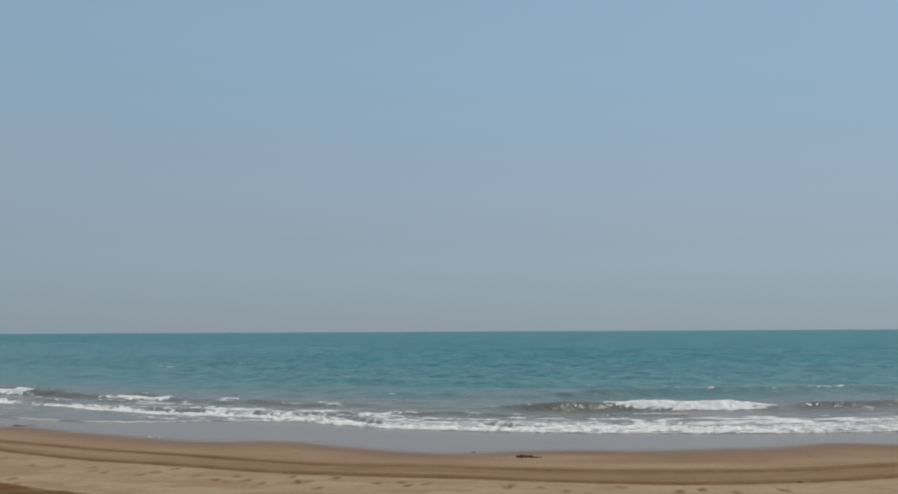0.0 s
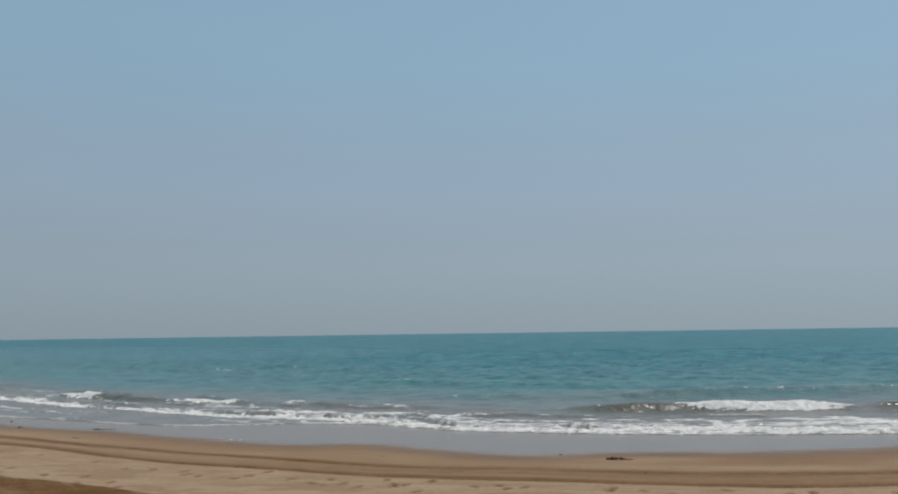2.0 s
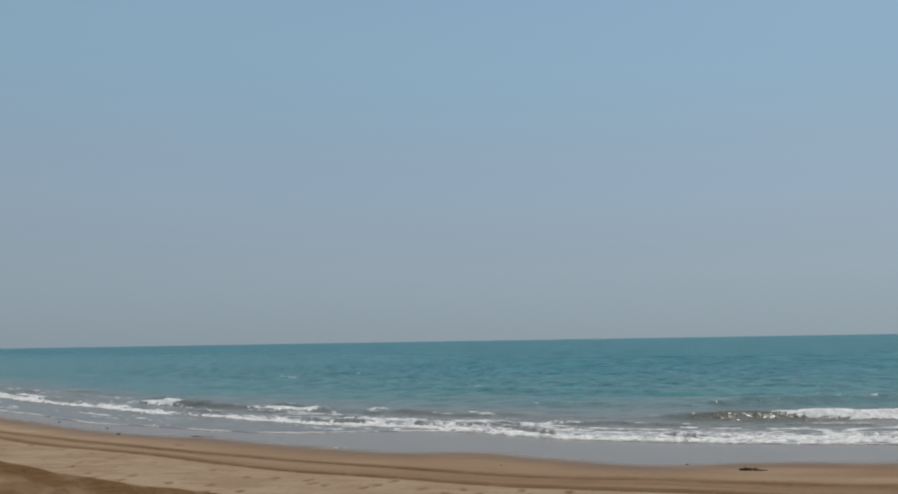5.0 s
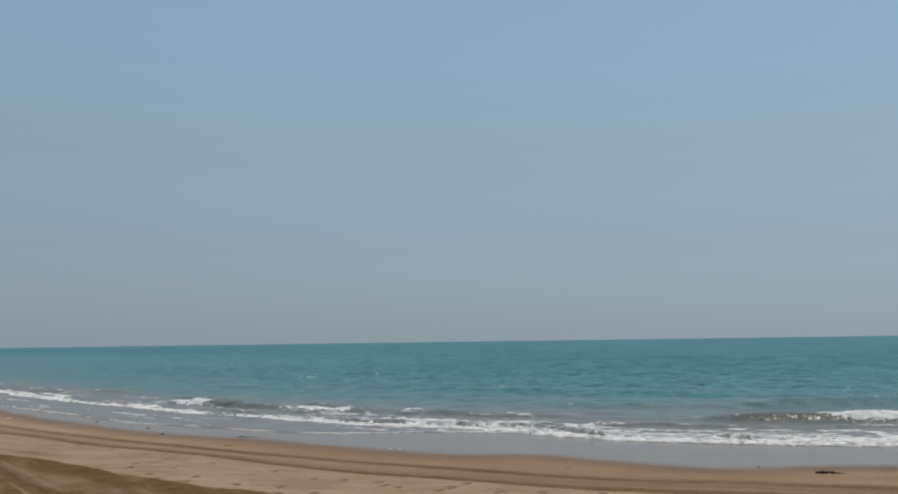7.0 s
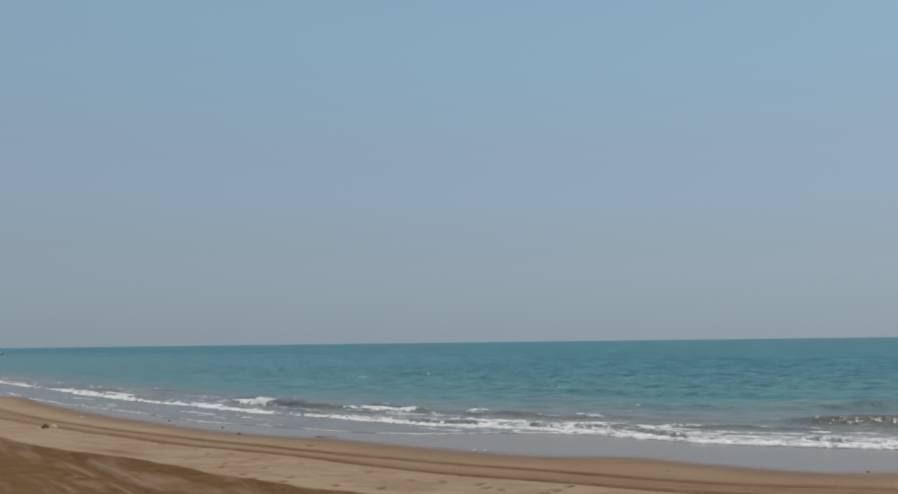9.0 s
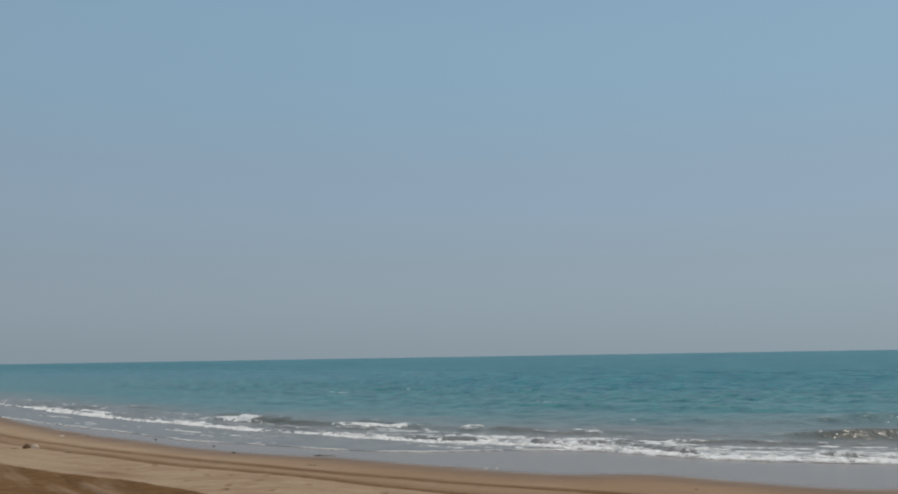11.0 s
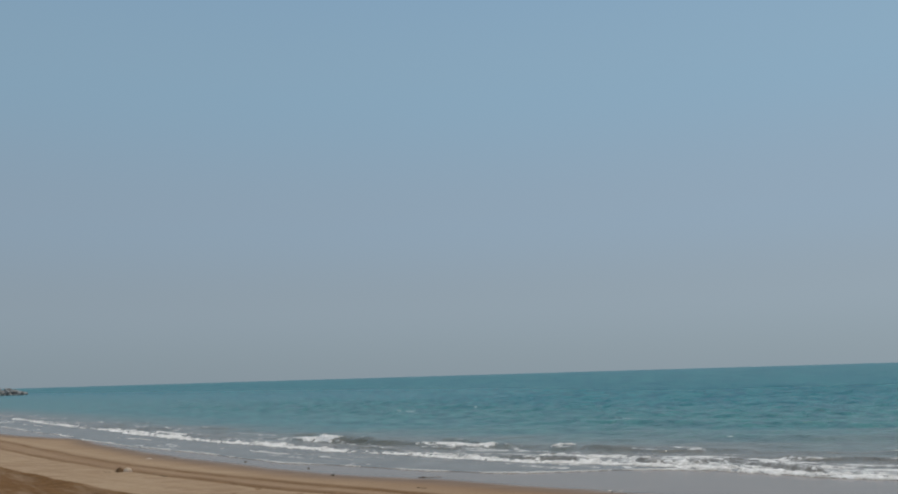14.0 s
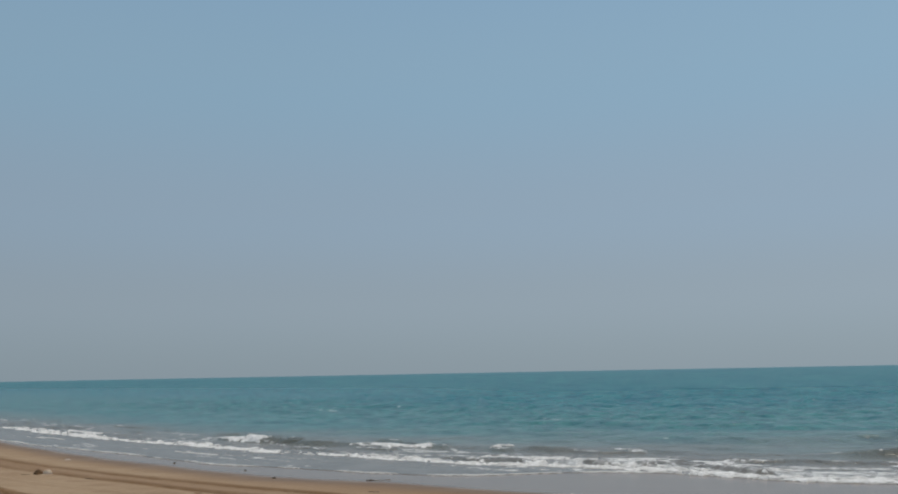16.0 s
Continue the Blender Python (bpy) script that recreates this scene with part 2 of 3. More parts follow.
def sheet(name, xs, ys, zs, rows, cols, layers, material, keep=None):
    """A grid mesh with float layers on its points."""
    mesh = bpy.data.meshes.new(name)
    n = rows * cols
    i = np.arange((rows - 1) * (cols - 1))
    a = (i // (cols - 1)) * cols + i % (cols - 1)
    quads = np.stack([a, a + 1, a + cols + 1, a + cols], 1)
    if keep is not None:
        flat = keep.ravel()
        quads = quads[flat[quads].any(1)]
        used = np.zeros(n, bool)
        used[quads.ravel()] = True
        index = np.cumsum(used) - 1
        quads = index[quads]
        xs, ys, zs = xs.ravel()[used], ys.ravel()[used], zs.ravel()[used]
        layers = {k: v.ravel()[used] for k, v in layers.items()}
        n = int(used.sum())
    mesh.vertices.add(n)
    mesh.vertices.foreach_set("co", np.stack([xs.ravel(), ys.ravel(), zs.ravel()], 1).astype(np.float32).ravel())
    m = len(quads)
    mesh.loops.add(m * 4)
    mesh.loops.foreach_set("vertex_index", quads.astype(np.int32).ravel())
    mesh.polygons.add(m)
    mesh.polygons.foreach_set("loop_start", np.arange(0, m * 4, 4, dtype=np.int32))
    mesh.update(calc_edges=True)
    mesh.polygons.foreach_set("use_smooth", np.ones(m, bool))
    for key, values in layers.items():
        mesh.attributes.new(key, "FLOAT", "POINT").data.foreach_set("value", values.ravel().astype(np.float32))
    mesh.materials.append(material)
    return new(name, mesh)


# ---------------------------------------------------------------- materials
class Nodes:
    """Short hand for building a node material."""

    def __init__(self, name):
        self.mat = bpy.data.materials.new(name)
        self.mat.use_nodes = True
        self.tree = self.mat.node_tree
        self.tree.nodes.clear()
        self.out = self.tree.nodes.new("ShaderNodeOutputMaterial")
        self.coord = self.tree.nodes.new("ShaderNodeTexCoord").outputs["Object"]

    def put(self, socket, value):
        if isinstance(value, bpy.types.NodeSocket):
            self.tree.links.new(value, socket)
        elif isinstance(value, (tuple, list)) and len(value) == 3 and socket.type == "RGBA":
            socket.default_value = (*value, 1)
        else:
            socket.default_value = value

    def math(self, op, a, b=0.0, c=0.0, clamp=False):
        n = self.tree.nodes.new("ShaderNodeMath")
        n.operation, n.use_clamp = op, clamp
        for k, v in enumerate((a, b, c)):
            self.put(n.inputs[k], v)
        return n.outputs[0]

    def layer(self, name):
        n = self.tree.nodes.new("ShaderNodeAttribute")
        n.attribute_name = name
        return n.outputs["Fac"]

    def scaled(self, sx, sy, sz, turn=0.0):
        n = self.tree.nodes.new("ShaderNodeMapping")
        self.put(n.inputs["Vector"], self.coord)
        n.inputs["Rotation"].default_value = (0, 0, radians(turn))
        n.inputs["Scale"].default_value = (sx, sy, sz)
        return n.outputs[0]

    def noise(self, scale, detail=3.0, rough=0.55, vector=None, distortion=0.0):
        n = self.tree.nodes.new("ShaderNodeTexNoise")
        self.put(n.inputs["Vector"], vector if vector is not None else self.coord)
        n.inputs["Scale"].default_value, n.inputs["Detail"].default_value = scale, detail
        n.inputs["Roughness"].default_value, n.inputs["Distortion"].default_value = rough, distortion
        return n.outputs["Fac"]

    def span(self, value, a, b, lo=0.0, hi=1.0):
        n = self.tree.nodes.new("ShaderNodeMapRange")
        n.interpolation_type = "SMOOTHSTEP"
        self.put(n.inputs["Value"], value)
        for key, v in (("From Min", a), ("From Max", b), ("To Min", lo), ("To Max", hi)):
            self.put(n.inputs[key], v)
        return n.outputs["Result"]

    def mix(self, fac, a, b, blend="MIX"):
        n = self.tree.nodes.new("ShaderNodeMix")
        n.data_type, n.blend_type = "RGBA", blend
        self.put(n.inputs["Factor"], fac)
        self.put(n.inputs[6], a)
        self.put(n.inputs[7], b)
        return n.outputs[2]

    def bump(self, height, strength, distance, under=None):
        n = self.tree.nodes.new("ShaderNodeBump")
        self.put(n.inputs["Height"], height)
        self.put(n.inputs["Strength"], strength)
        self.put(n.inputs["Distance"], distance)
        if under is not None:
            self.put(n.inputs["Normal"], under)
        return n.outputs[0]

    def principled(self, color, rough, normal=None, ior=1.45, spec=0.5, metal=0.0):
        n = self.tree.nodes.new("ShaderNodeBsdfPrincipled")
        self.put(n.inputs["Base Color"], color)
        self.put(n.inputs["Roughness"], rough)
        self.put(n.inputs["IOR"], ior)
        self.put(n.inputs["Specular IOR Level"], spec)
        self.put(n.inputs["Metallic"], metal)
        if normal is not None:
            self.put(n.inputs["Normal"], normal)
        return n.outputs[0]

    def finish(self, shader):
        self.tree.links.new(shader, self.out.inputs["Surface"])
        return self.mat

    def blend(self, fac, a, b):
        n = self.tree.nodes.new("ShaderNodeMixShader")
        self.put(n.inputs[0], fac)
        self.tree.links.new(a, n.inputs[1])
        self.tree.links.new(b, n.inputs[2])
        return n.outputs[0]


def sand_material():
    k = Nodes("beach_sand")
    damp_shade, wet = k.layer("damp_shade"), k.layer("wet")
    fine = k.noise(55, 4, 0.6)
    patch = k.noise(0.9, 5, 0.6, k.scaled(0.6, 1.4, 1, 20))
    streaks = k.noise(2.6, 4, 0.6, k.scaled(0.6, 1.3, 1, 18))
    dry = k.mix(k.span(patch, 0.3, 0.7), (0.303, 0.204, 0.123), (0.358, 0.254, 0.160))
    dry = k.mix(k.span(streaks, 0.45, 0.75, 0, 0.28), dry, (0.240, 0.153, 0.100))
    moist = k.mix(k.span(streaks, 0.3, 0.7), (0.152, 0.078, 0.038), (0.196, 0.106, 0.057))
    dry = k.mix(k.math("MULTIPLY", k.layer("churned"), 0.85), dry, (0.270, 0.170, 0.100))
    churned = k.mix(k.span(k.noise(3, 5, 0.6, k.scaled(0.5, 2.2, 1, 49)), 0.35, 0.68), (0.130, 0.062, 0.020), (0.186, 0.096, 0.036))
    moist = k.mix(k.layer("churned"), moist, churned)
    # this mask holds damp sand and the shade painted into footprints, ruts and trench
    color = k.mix(k.math("ADD", damp_shade, k.math("MULTIPLY", k.math("SUBTRACT", patch, 0.5), 0.35), clamp=True), dry, moist)
    color = k.mix(k.span(fine, 0.35, 0.75, 0.0, 0.22), color, (0.11, 0.07, 0.04))
    speck = k.noise(11, 4, 0.75, k.scaled(1.0, 0.6, 1, 20))
    color = k.mix(k.span(speck, 0.52, 0.72, 0.0, 0.38), color, (0.13, 0.08, 0.045))
    color = k.mix(k.math("MULTIPLY", k.span(speck, 0.46, 0.28, 0.0, 0.3), k.math("SUBTRACT", 1.0, damp_shade)), color, (0.42, 0.305, 0.225))
    soaked = k.mix(k.span(patch, 0.3, 0.7), (0.162, 0.112, 0.080), (0.198, 0.141, 0.101))
    color = k.mix(k.span(wet, 0.0, 0.7), color, soaked)
    rough = k.span(wet, 0.58, 1.0, 0.92, 0.18)
    spec = k.span(wet, 0.58, 1.0, 0.2, 0.55)
    height = k.math("ADD", k.math("MULTIPLY", fine, 0.3), k.math("ADD", speck, k.noise(4, 5, 0.65)))
    strength = k.math("ADD", k.span(wet, 0.0, 0.9, 0.8, 0.04), k.math("MULTIPLY", k.layer("churned"), 0.9))
    return k.finish(k.principled(color, rough, k.bump(height, strength, 0.03), 1.34, spec))


def sea_material():
    k = Nodes("sea_water")
    foam, off, shallow = k.layer("foam"), k.layer("off"), k.layer("shallow")
    ripples = k.noise(1.6, 3, 0.6, None, 0.3)
    chop = k.noise(0.85, 4, 0.65, k.scaled(1.0, 0.8, 1, 14), 0.3)
    # light and dark wavelet faces painted as noise, stretched with distance to suit the camera
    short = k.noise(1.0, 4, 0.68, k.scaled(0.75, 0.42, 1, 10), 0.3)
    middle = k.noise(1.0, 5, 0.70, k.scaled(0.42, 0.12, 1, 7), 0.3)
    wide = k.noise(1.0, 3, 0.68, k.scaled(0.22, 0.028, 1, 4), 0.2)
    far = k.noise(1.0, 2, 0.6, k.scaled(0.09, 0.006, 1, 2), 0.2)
    # a dark and a light tone of each water colour imitate wave shading
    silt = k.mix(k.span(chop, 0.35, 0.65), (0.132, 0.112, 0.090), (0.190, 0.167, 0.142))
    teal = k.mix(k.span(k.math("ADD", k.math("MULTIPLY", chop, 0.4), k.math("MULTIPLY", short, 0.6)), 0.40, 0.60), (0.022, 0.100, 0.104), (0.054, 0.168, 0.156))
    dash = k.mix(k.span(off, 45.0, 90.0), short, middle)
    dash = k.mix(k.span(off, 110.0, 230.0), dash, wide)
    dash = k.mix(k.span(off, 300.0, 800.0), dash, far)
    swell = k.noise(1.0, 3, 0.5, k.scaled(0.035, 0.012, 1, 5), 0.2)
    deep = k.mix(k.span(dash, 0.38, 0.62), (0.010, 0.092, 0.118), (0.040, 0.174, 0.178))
    deep = k.mix(k.span(off, 350.0, 1200.0, 0.0, 0.5), deep, (0.030, 0.128, 0.156))
    deep = k.mix(k.span(swell, 0.35, 0.65, 0.0, 0.35), deep, (0.020, 0.118, 0.148))
    edge = k.math("ADD", k.layer("clear"), k.math("MULTIPLY", k.math("SUBTRACT", k.noise(0.16, 4, 0.6, k.scaled(0.6, 1, 1, 14)), 0.5), 16.0))
    color = k.mix(k.span(edge, 9.0, 29.0), silt, teal)
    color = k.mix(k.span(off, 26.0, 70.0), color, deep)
    # olive painted on wave faces, for light passing through and no sky reflected
    color = k.mix(k.math("MULTIPLY", k.layer("face_tint"), k.span(chop, 0.3, 0.6, 0.35, 0.9)), color, (0.088, 0.079, 0.052))
    still = k.span(shallow, 0.2, 5.0, 0.05, 1.0)
    normal = k.bump(chop, k.math("MULTIPLY", still, 0.7), 0.5)
    normal = k.bump(ripples, k.math("MULTIPLY", still, 0.6), 0.16, normal)
    rough = k.span(off, 6.0, 200.0, 0.24, 0.30)
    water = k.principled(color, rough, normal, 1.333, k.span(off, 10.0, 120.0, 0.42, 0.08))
    lumps = k.noise(1.0, 6, 0.75, k.scaled(3.2, 2.4, 1, 10), 0.5)
    cover = k.math("ADD", foam, k.math("MULTIPLY", k.math("SUBTRACT", lumps, 0.5), 1.1))
    cover = k.math("MULTIPLY", k.span(cover, 0.22, 0.70, 0.0, 0.85), k.span(foam, 0.04, 0.30))
    white = k.mix(k.span(lumps, 0.3, 0.75), (0.40, 0.38, 0.355), (0.82, 0.80, 0.765))
    froth = k.principled(white, 0.8, k.bump(lumps, 0.4, 0.04), 1.33, 0.2)
    return k.finish(k.blend(cover, water, froth))


def froth_material():
    k = Nodes("sea_froth")
    thick = k.layer("thick")
    lumps = k.noise(1.0, 6, 0.72, k.scaled(4.5, 3.4, 1, 10), 0.5)
    fine = k.noise(26, 4, 0.65)
    white = k.mix(k.span(lumps, 0.32, 0.66), (0.42, 0.395, 0.365), (0.76, 0.735, 0.70))
    white = k.mix(k.span(thick, 0.0, 0.30, 0.75, 0.0), white, (0.27, 0.25, 0.225))
    return k.finish(k.principled(white, 0.85, k.bump(k.math("ADD", lumps, k.math("MULTIPLY", fine, 0.4)), 0.6, 0.05), 1.33, 0.2))


def plain_rough(name, dark, light, scale, rough=0.85, bump=0.6, depth=0.02):
    k = Nodes(name)
    big, small = k.noise(scale, 5, 0.65), k.noise(scale * 6, 4, 0.6)
    color = k.mix(k.span(big, 0.3, 0.7), dark, light)
    color = k.mix(k.span(small, 0.5, 0.8, 0, 0.4), color, tuple(c * 0.5 for c in dark))
    return k.finish(k.principled(color, rough, k.bump(k.math("ADD", big, small), bump, depth), 1.45, 0.3))


SAND = sand_material()
SEA = sea_material()
FROTH = froth_material()
WOOD = plain_rough("driftwood", (0.050, 0.031, 0.017), (0.17, 0.105, 0.058), 9)
BLEACHED = plain_rough("bleached_wood", (0.20, 0.16, 0.12), (0.34, 0.29, 0.23), 12)
PALE_STONE = plain_rough("pale_stone", (0.43, 0.32, 0.22), (0.60, 0.46, 0.34), 6)
DARK_STONE = plain_rough("dark_stone", (0.085, 0.045, 0.020), (0.175, 0.098, 0.045), 7)
SHELL = plain_rough("bleached_shell", (0.45, 0.39, 0.33), (0.66, 0.60, 0.53), 20)
WEED = plain_rough("dried_weed", (0.03, 0.024, 0.014), (0.08, 0.06, 0.03), 14)


def boulder_material():
    k = Nodes("breakwater_rock")
    info = k.tree.nodes.new("ShaderNodeObjectInfo").outputs["Random"]
    big, small = k.noise(0.9, 5, 0.65), k.noise(5, 4, 0.6)
    base = k.mix(info, (0.085, 0.083, 0.078), (0.42, 0.41, 0.39))
    color = k.mix(k.span(big, 0.35, 0.7, 0, 0.6), base, (0.10, 0.085, 0.07))
    return k.finish(k.principled(color, 0.9, k.bump(k.math("ADD", big, small), 0.8, 0.15), 1.45, 0.3))


BOULDER = boulder_material()

# ---------------------------------------------------------------- ground
gx = spaced((-70, -30, 0.35, 1.0), (-30, -18, 0.075, 1.0), (-18, 8, 0.045, 1.0), (8, 13, 0.08, 1.0), (13, 40, 0.4, 1.0), (40, 4800, 3, 1.25))
gx = np.concatenate([-spaced((70.5, 4800, 3, 1.25))[::-1], gx])
gv = spaced((-60, -13, 0.9, 1.0), (-13, -2.6, 0.045, 1.0), (-2.6, 2.2, 0.06, 1.0), (2.2, 14, 0.25, 1.0), (14, 4600, 1.0, 1.22))
gv = np.concatenate([-spaced((61, 4700, 3, 1.25))[::-1], gv])
XX, VV = np.meshgrid(gx, gv)
YY = shore(XX) + VV
gz, gdamp_shade, gwet, gchurn = beach(XX, YY)
ground = sheet("ground", XX, YY, gz, len(gv), len(gx), {"damp_shade": gdamp_shade, "wet": gwet, "churned": gchurn}, SAND)
tagged(ground, "tan sandy beach with wheel ruts, footprints and glossy wet sand at the waterline", "beach", kind="structure")

# ---------------------------------------------------------------- sea
ang = np.radians(spaced((-88, -46, 2.0, 1.0), (-46, 36, 0.085, 1.0), (36, 89, 2.0, 1.0)))
rad = spaced((21, 45, 0.12, 1.0), (45, 110, 0.25, 1.0), (110, 4850, 0.3, 1.016))
AA, RR = np.meshgrid(ang, rad)
SX, SY = -4.6 + RR * np.sin(AA), 1.4 + RR * np.cos(AA)
off = across(SX, SY)
step = np.gradient(rad)[:, None] + 0 * AA

# How far the swash reaches, and where the spent bore and the breaking wave stand, in metres off the shore line.
water_edge = curve_through([(-5000, 2), (-60, 1.4), (-40, 0.9), (-30, 1.0), (-24, 1.4), (-18, 1.6), (-14, 2.1), (-11, 3.0), (-9, 4.3), (-6.5, 6.0), (-5, 6.6),
                            (-2.5, 5.7), (0.5, 5.3), (4, 4.2), (7, 3.5), (12, 3.6), (30, 4.5), (5000, 5)])
bore_line = curve_through([(-5000, 6), (-60, 5.0), (-30, 4.7), (-20, 5.6), (-14, 6.3), (-9, 6.6), (-5, 6.8), (-2.5, 5.8), (0.5, 5.4), (4, 4.3), (7, 3.6),
                           (12, 3.7), (30, 4.6), (5000, 5.1)])
breaker_line = curve_through([(-5000, 6), (-45, 6.2), (-32, 7.0), (-22, 9.5), (-15, 12.0), (-9, 14.0), (-4, 13.8), (0, 13.5), (6, 13.7), (30, 14.2), (5000, 14.2)])
CAPS = ((-9.6, 0.9, 0.20), (-14.3, 2.1, 0.36), (-21.6, 2.2, 0.36), (-33.0, 2.6, 0.34))


def swash(x):
    """How far inshore of the mean lines the ragged edge lies."""
    return 0.9 * (fbm(x / 2.6, x * 0 + 3, 101, 4) - 0.5)


def breaking(x, s):
    """The wave that breaks: distance to its crest, how white and how tall it is."""
    d = s - breaker_line(x) - 2.2 * (fbm(x / 11, x * 0 + 1, 131, 3) - 0.5) - 0.45 * (fbm(x / 2.2, x * 0 + 5, 137, 3) - 0.5)
    along = x + 1.4 * (fbm(x / 1.6, x * 0 + 3, 134, 3) - 0.5)
    white = 0.95 * smooth(4.8, 7.4, along) * smooth(13.2, 10.2, along)
    for at, half, full in CAPS:
        reach = np.abs(x - at) / half + 0.35 * (fbm(x / 0.9, x * 0 + at, 133, 4) - 0.5)
        white = np.maximum(white, full * np.clip(1.15 - reach, 0, 1))
    tall = (0.09 + 0.15 * smooth(0.35, 0.7, fbm(x / 5.0, x * 0, 135, 3))) * (1 - 0.45 * np.exp(-((x + 3) / 5.0) ** 2)) + 0.20 * white * smooth(-2, 4, x) + 0.24 * np.exp(-((x - 4.4) / 1.9) ** 2)
    return d, white, tall * smooth(-75, -50, x)


def sea_surface(x, y, s, step):
    """Height of the water, its thin foam, and metres seaward of the water's edge."""
    rng = random.Random(11)
    z = np.full_like(x, SEA_LEVEL)
    e = s - water_edge(x) - swash(x)
    eb = s - bore_line(x) - swash(x)
    # wind waves, running to the shore
    grow = smooth(6, 45, s)
    for k in range(29):
        length = 1.1 * 1.075 ** k
        turn = radians(16) + rng.gauss(0, 0.55)
        amp = 0.0078 * length ** 0.70 * rng.uniform(0.6, 1.3)
        phase = rng.uniform(0, 6.28)
        fade = smooth(2.2, 5.0, length / step) * (0.10 + 0.90 * grow) * (1 - 0.35 * smooth(2.0, 6.0, length))
        q = (x * math.sin(turn) + y * math.cos(turn)) * 2 * math.pi / length + phase + 5.0 * fbm(x / 14, y / 14, 220 + k, 2)
        z = z + fade * amp * (np.sin(q) + 0.25 * np.cos(2 * q))
    # the breaking wave: a steep front
    d, white, tall = breaking(x, s)
    z = z + tall * np.where(d > 0, np.exp(-(d / 1.7) ** 2), np.exp(-(d / 0.50) ** 2))
    z = z + 0.05 * white * (fbm(x / 0.5, s / 0.35, 139, 3) - 0.4) * np.exp(-((d + 0.4) / 0.8) ** 2)
    # a green swell about to rise behind it, and lower ones further out
    ds = s - 21.5 - 2.0 * (fbm(x / 12, x * 0 + 8, 149, 3) - 0.5)
    z = z + 0.30 * smooth(2, 9, x) * (0.55 + 0.6 * fbm(x / 4, x * 0, 150, 3)) * np.where(ds > 0, np.exp(-(ds / 2.4) ** 2), np.exp(-(ds / 0.8) ** 2))
    for at, high, seed in ((21.0, 0.16, 151), (30.0, 0.18, 153), (42.0, 0.16, 155)):
        dd = s - at - 5.0 * (fbm(x / 14, x * 0 + seed, seed, 3) - 0.5)
        z = z + high * fbm(x / 9, x * 0, seed + 1, 2) * np.where(dd > 0, np.exp(-(dd / 3.0) ** 2), np.exp(-(dd / 1.3) ** 2)) * smooth(-90, -60, x)
    # a few small caps further out, and sun sparkles painted as foam on the swell
    caps = fbm(x / 1.3, s / 1.6, 161, 2) * smooth(15, 20, s) * smooth(150, 40, s)
    foam = 0.42 * smooth(0.88, 0.92, caps)
    sparkle = np.exp(-((ds - 0.02) / 0.24) ** 2) * smooth(0.50, 0.62, fbm(x / 2.2, x * 0 + 4, 145, 2)) * smooth(0.48, 0.62, fbm(x / 0.28, s / 0.25, 146, 3)) * smooth(5, 9, x)
    foam = np.maximum(foam, 0.8 * sparkle)
    lip = np.exp(-((d - 0.02) / 0.14) ** 2) * smooth(0.60, 0.72, fbm(x / 1.3, x * 0 + 4, 147, 4)) * smooth(-75, -50, x)
    foam = np.maximum(foam, 0.45 * lip)
    # thin lace left on the water behind the bore and over the swash
    fold = 1 - np.abs(2 * fbm(x / 1.3, s / 0.8, 321, 4) - 1)
    patch = smooth(0.40, 0.62, fbm(x / 3.0, s / 1.8, 323, 3))
    right = smooth(-15, -6, x)
    lace = smooth(0.72, 0.96, fold) * patch * smooth(0.2, 1.2, eb) * smooth(9.0, 4.5, eb) * (0.45 + 0.55 * right)
    lace = np.maximum(lace, 0.55 * smooth(0.78, 0.97, fold) * patch * smooth(0.1, 0.5, e) * smooth(4.5, 2.0, e))
    veil = smooth(-0.2, 0.6, eb) * smooth(7.0, 2.0, eb + 2.0 * (patch - 0.5)) * (0.15 + 0.85 * right)
    foam = np.maximum(foam, np.maximum(0.95 * lace, 0.44 * veil))
    # brown broken wavelets that follow the bore, their fronts darkened by colour
    broken = np.zeros_like(x)
    for back_by, high, seed in ((2.0, 0.11, 191), (4.2, 0.11, 193), (6.5, 0.09, 195)):
        g = eb - back_by - 2.4 * (fbm(x / 2.0, x * 0 + seed, seed, 4) - 0.5)
        part_of = smooth(0.46, 0.62, fbm(x / 1.6, x * 0 + 3, seed + 1, 4)) * smooth(-60, -40, x)
        z = z + high * part_of * np.where(g > 0, np.exp(-(g / 0.8) ** 2), np.exp(-(g / 0.28) ** 2))
        broken = np.maximum(broken, (0.75 - 0.50 * right) * part_of * smooth(-0.85, -0.3, g) * smooth(0.5, 0.0, g))
        foam = foam * (1 - 0.35 * part_of * smooth(-0.75, -0.3, g) * smooth(0.0, -0.25, g))
        foam = np.maximum(foam, 0.6 * part_of * np.exp(-((g - 0.02) / 0.13) ** 2) * smooth(0.50, 0.64, fbm(x / 0.8, x * 0, seed + 2, 4)))
    z = z + (0.05 + 0.10 * right) * np.exp(-((eb - 1.8) / 1.3) ** 2) * (0.3 + fbm(x / 3.0, x * 0, 179, 3))
    bed = beach(x, y)[0]
    film = bed + 0.012 + 0.03 * smooth(0, 1.2, e)
    # steep front of the wave, where the see-through tint is painted
    face_tint = smooth(0.08, 0.25, tall) * smooth(-1.1, -0.35, d) * smooth(0.7, 0.0, d)
    return np.where(e > 0, np.maximum(z, film), bed - 0.06), np.clip(foam, 0, 1), e, np.maximum(face_tint, broken)


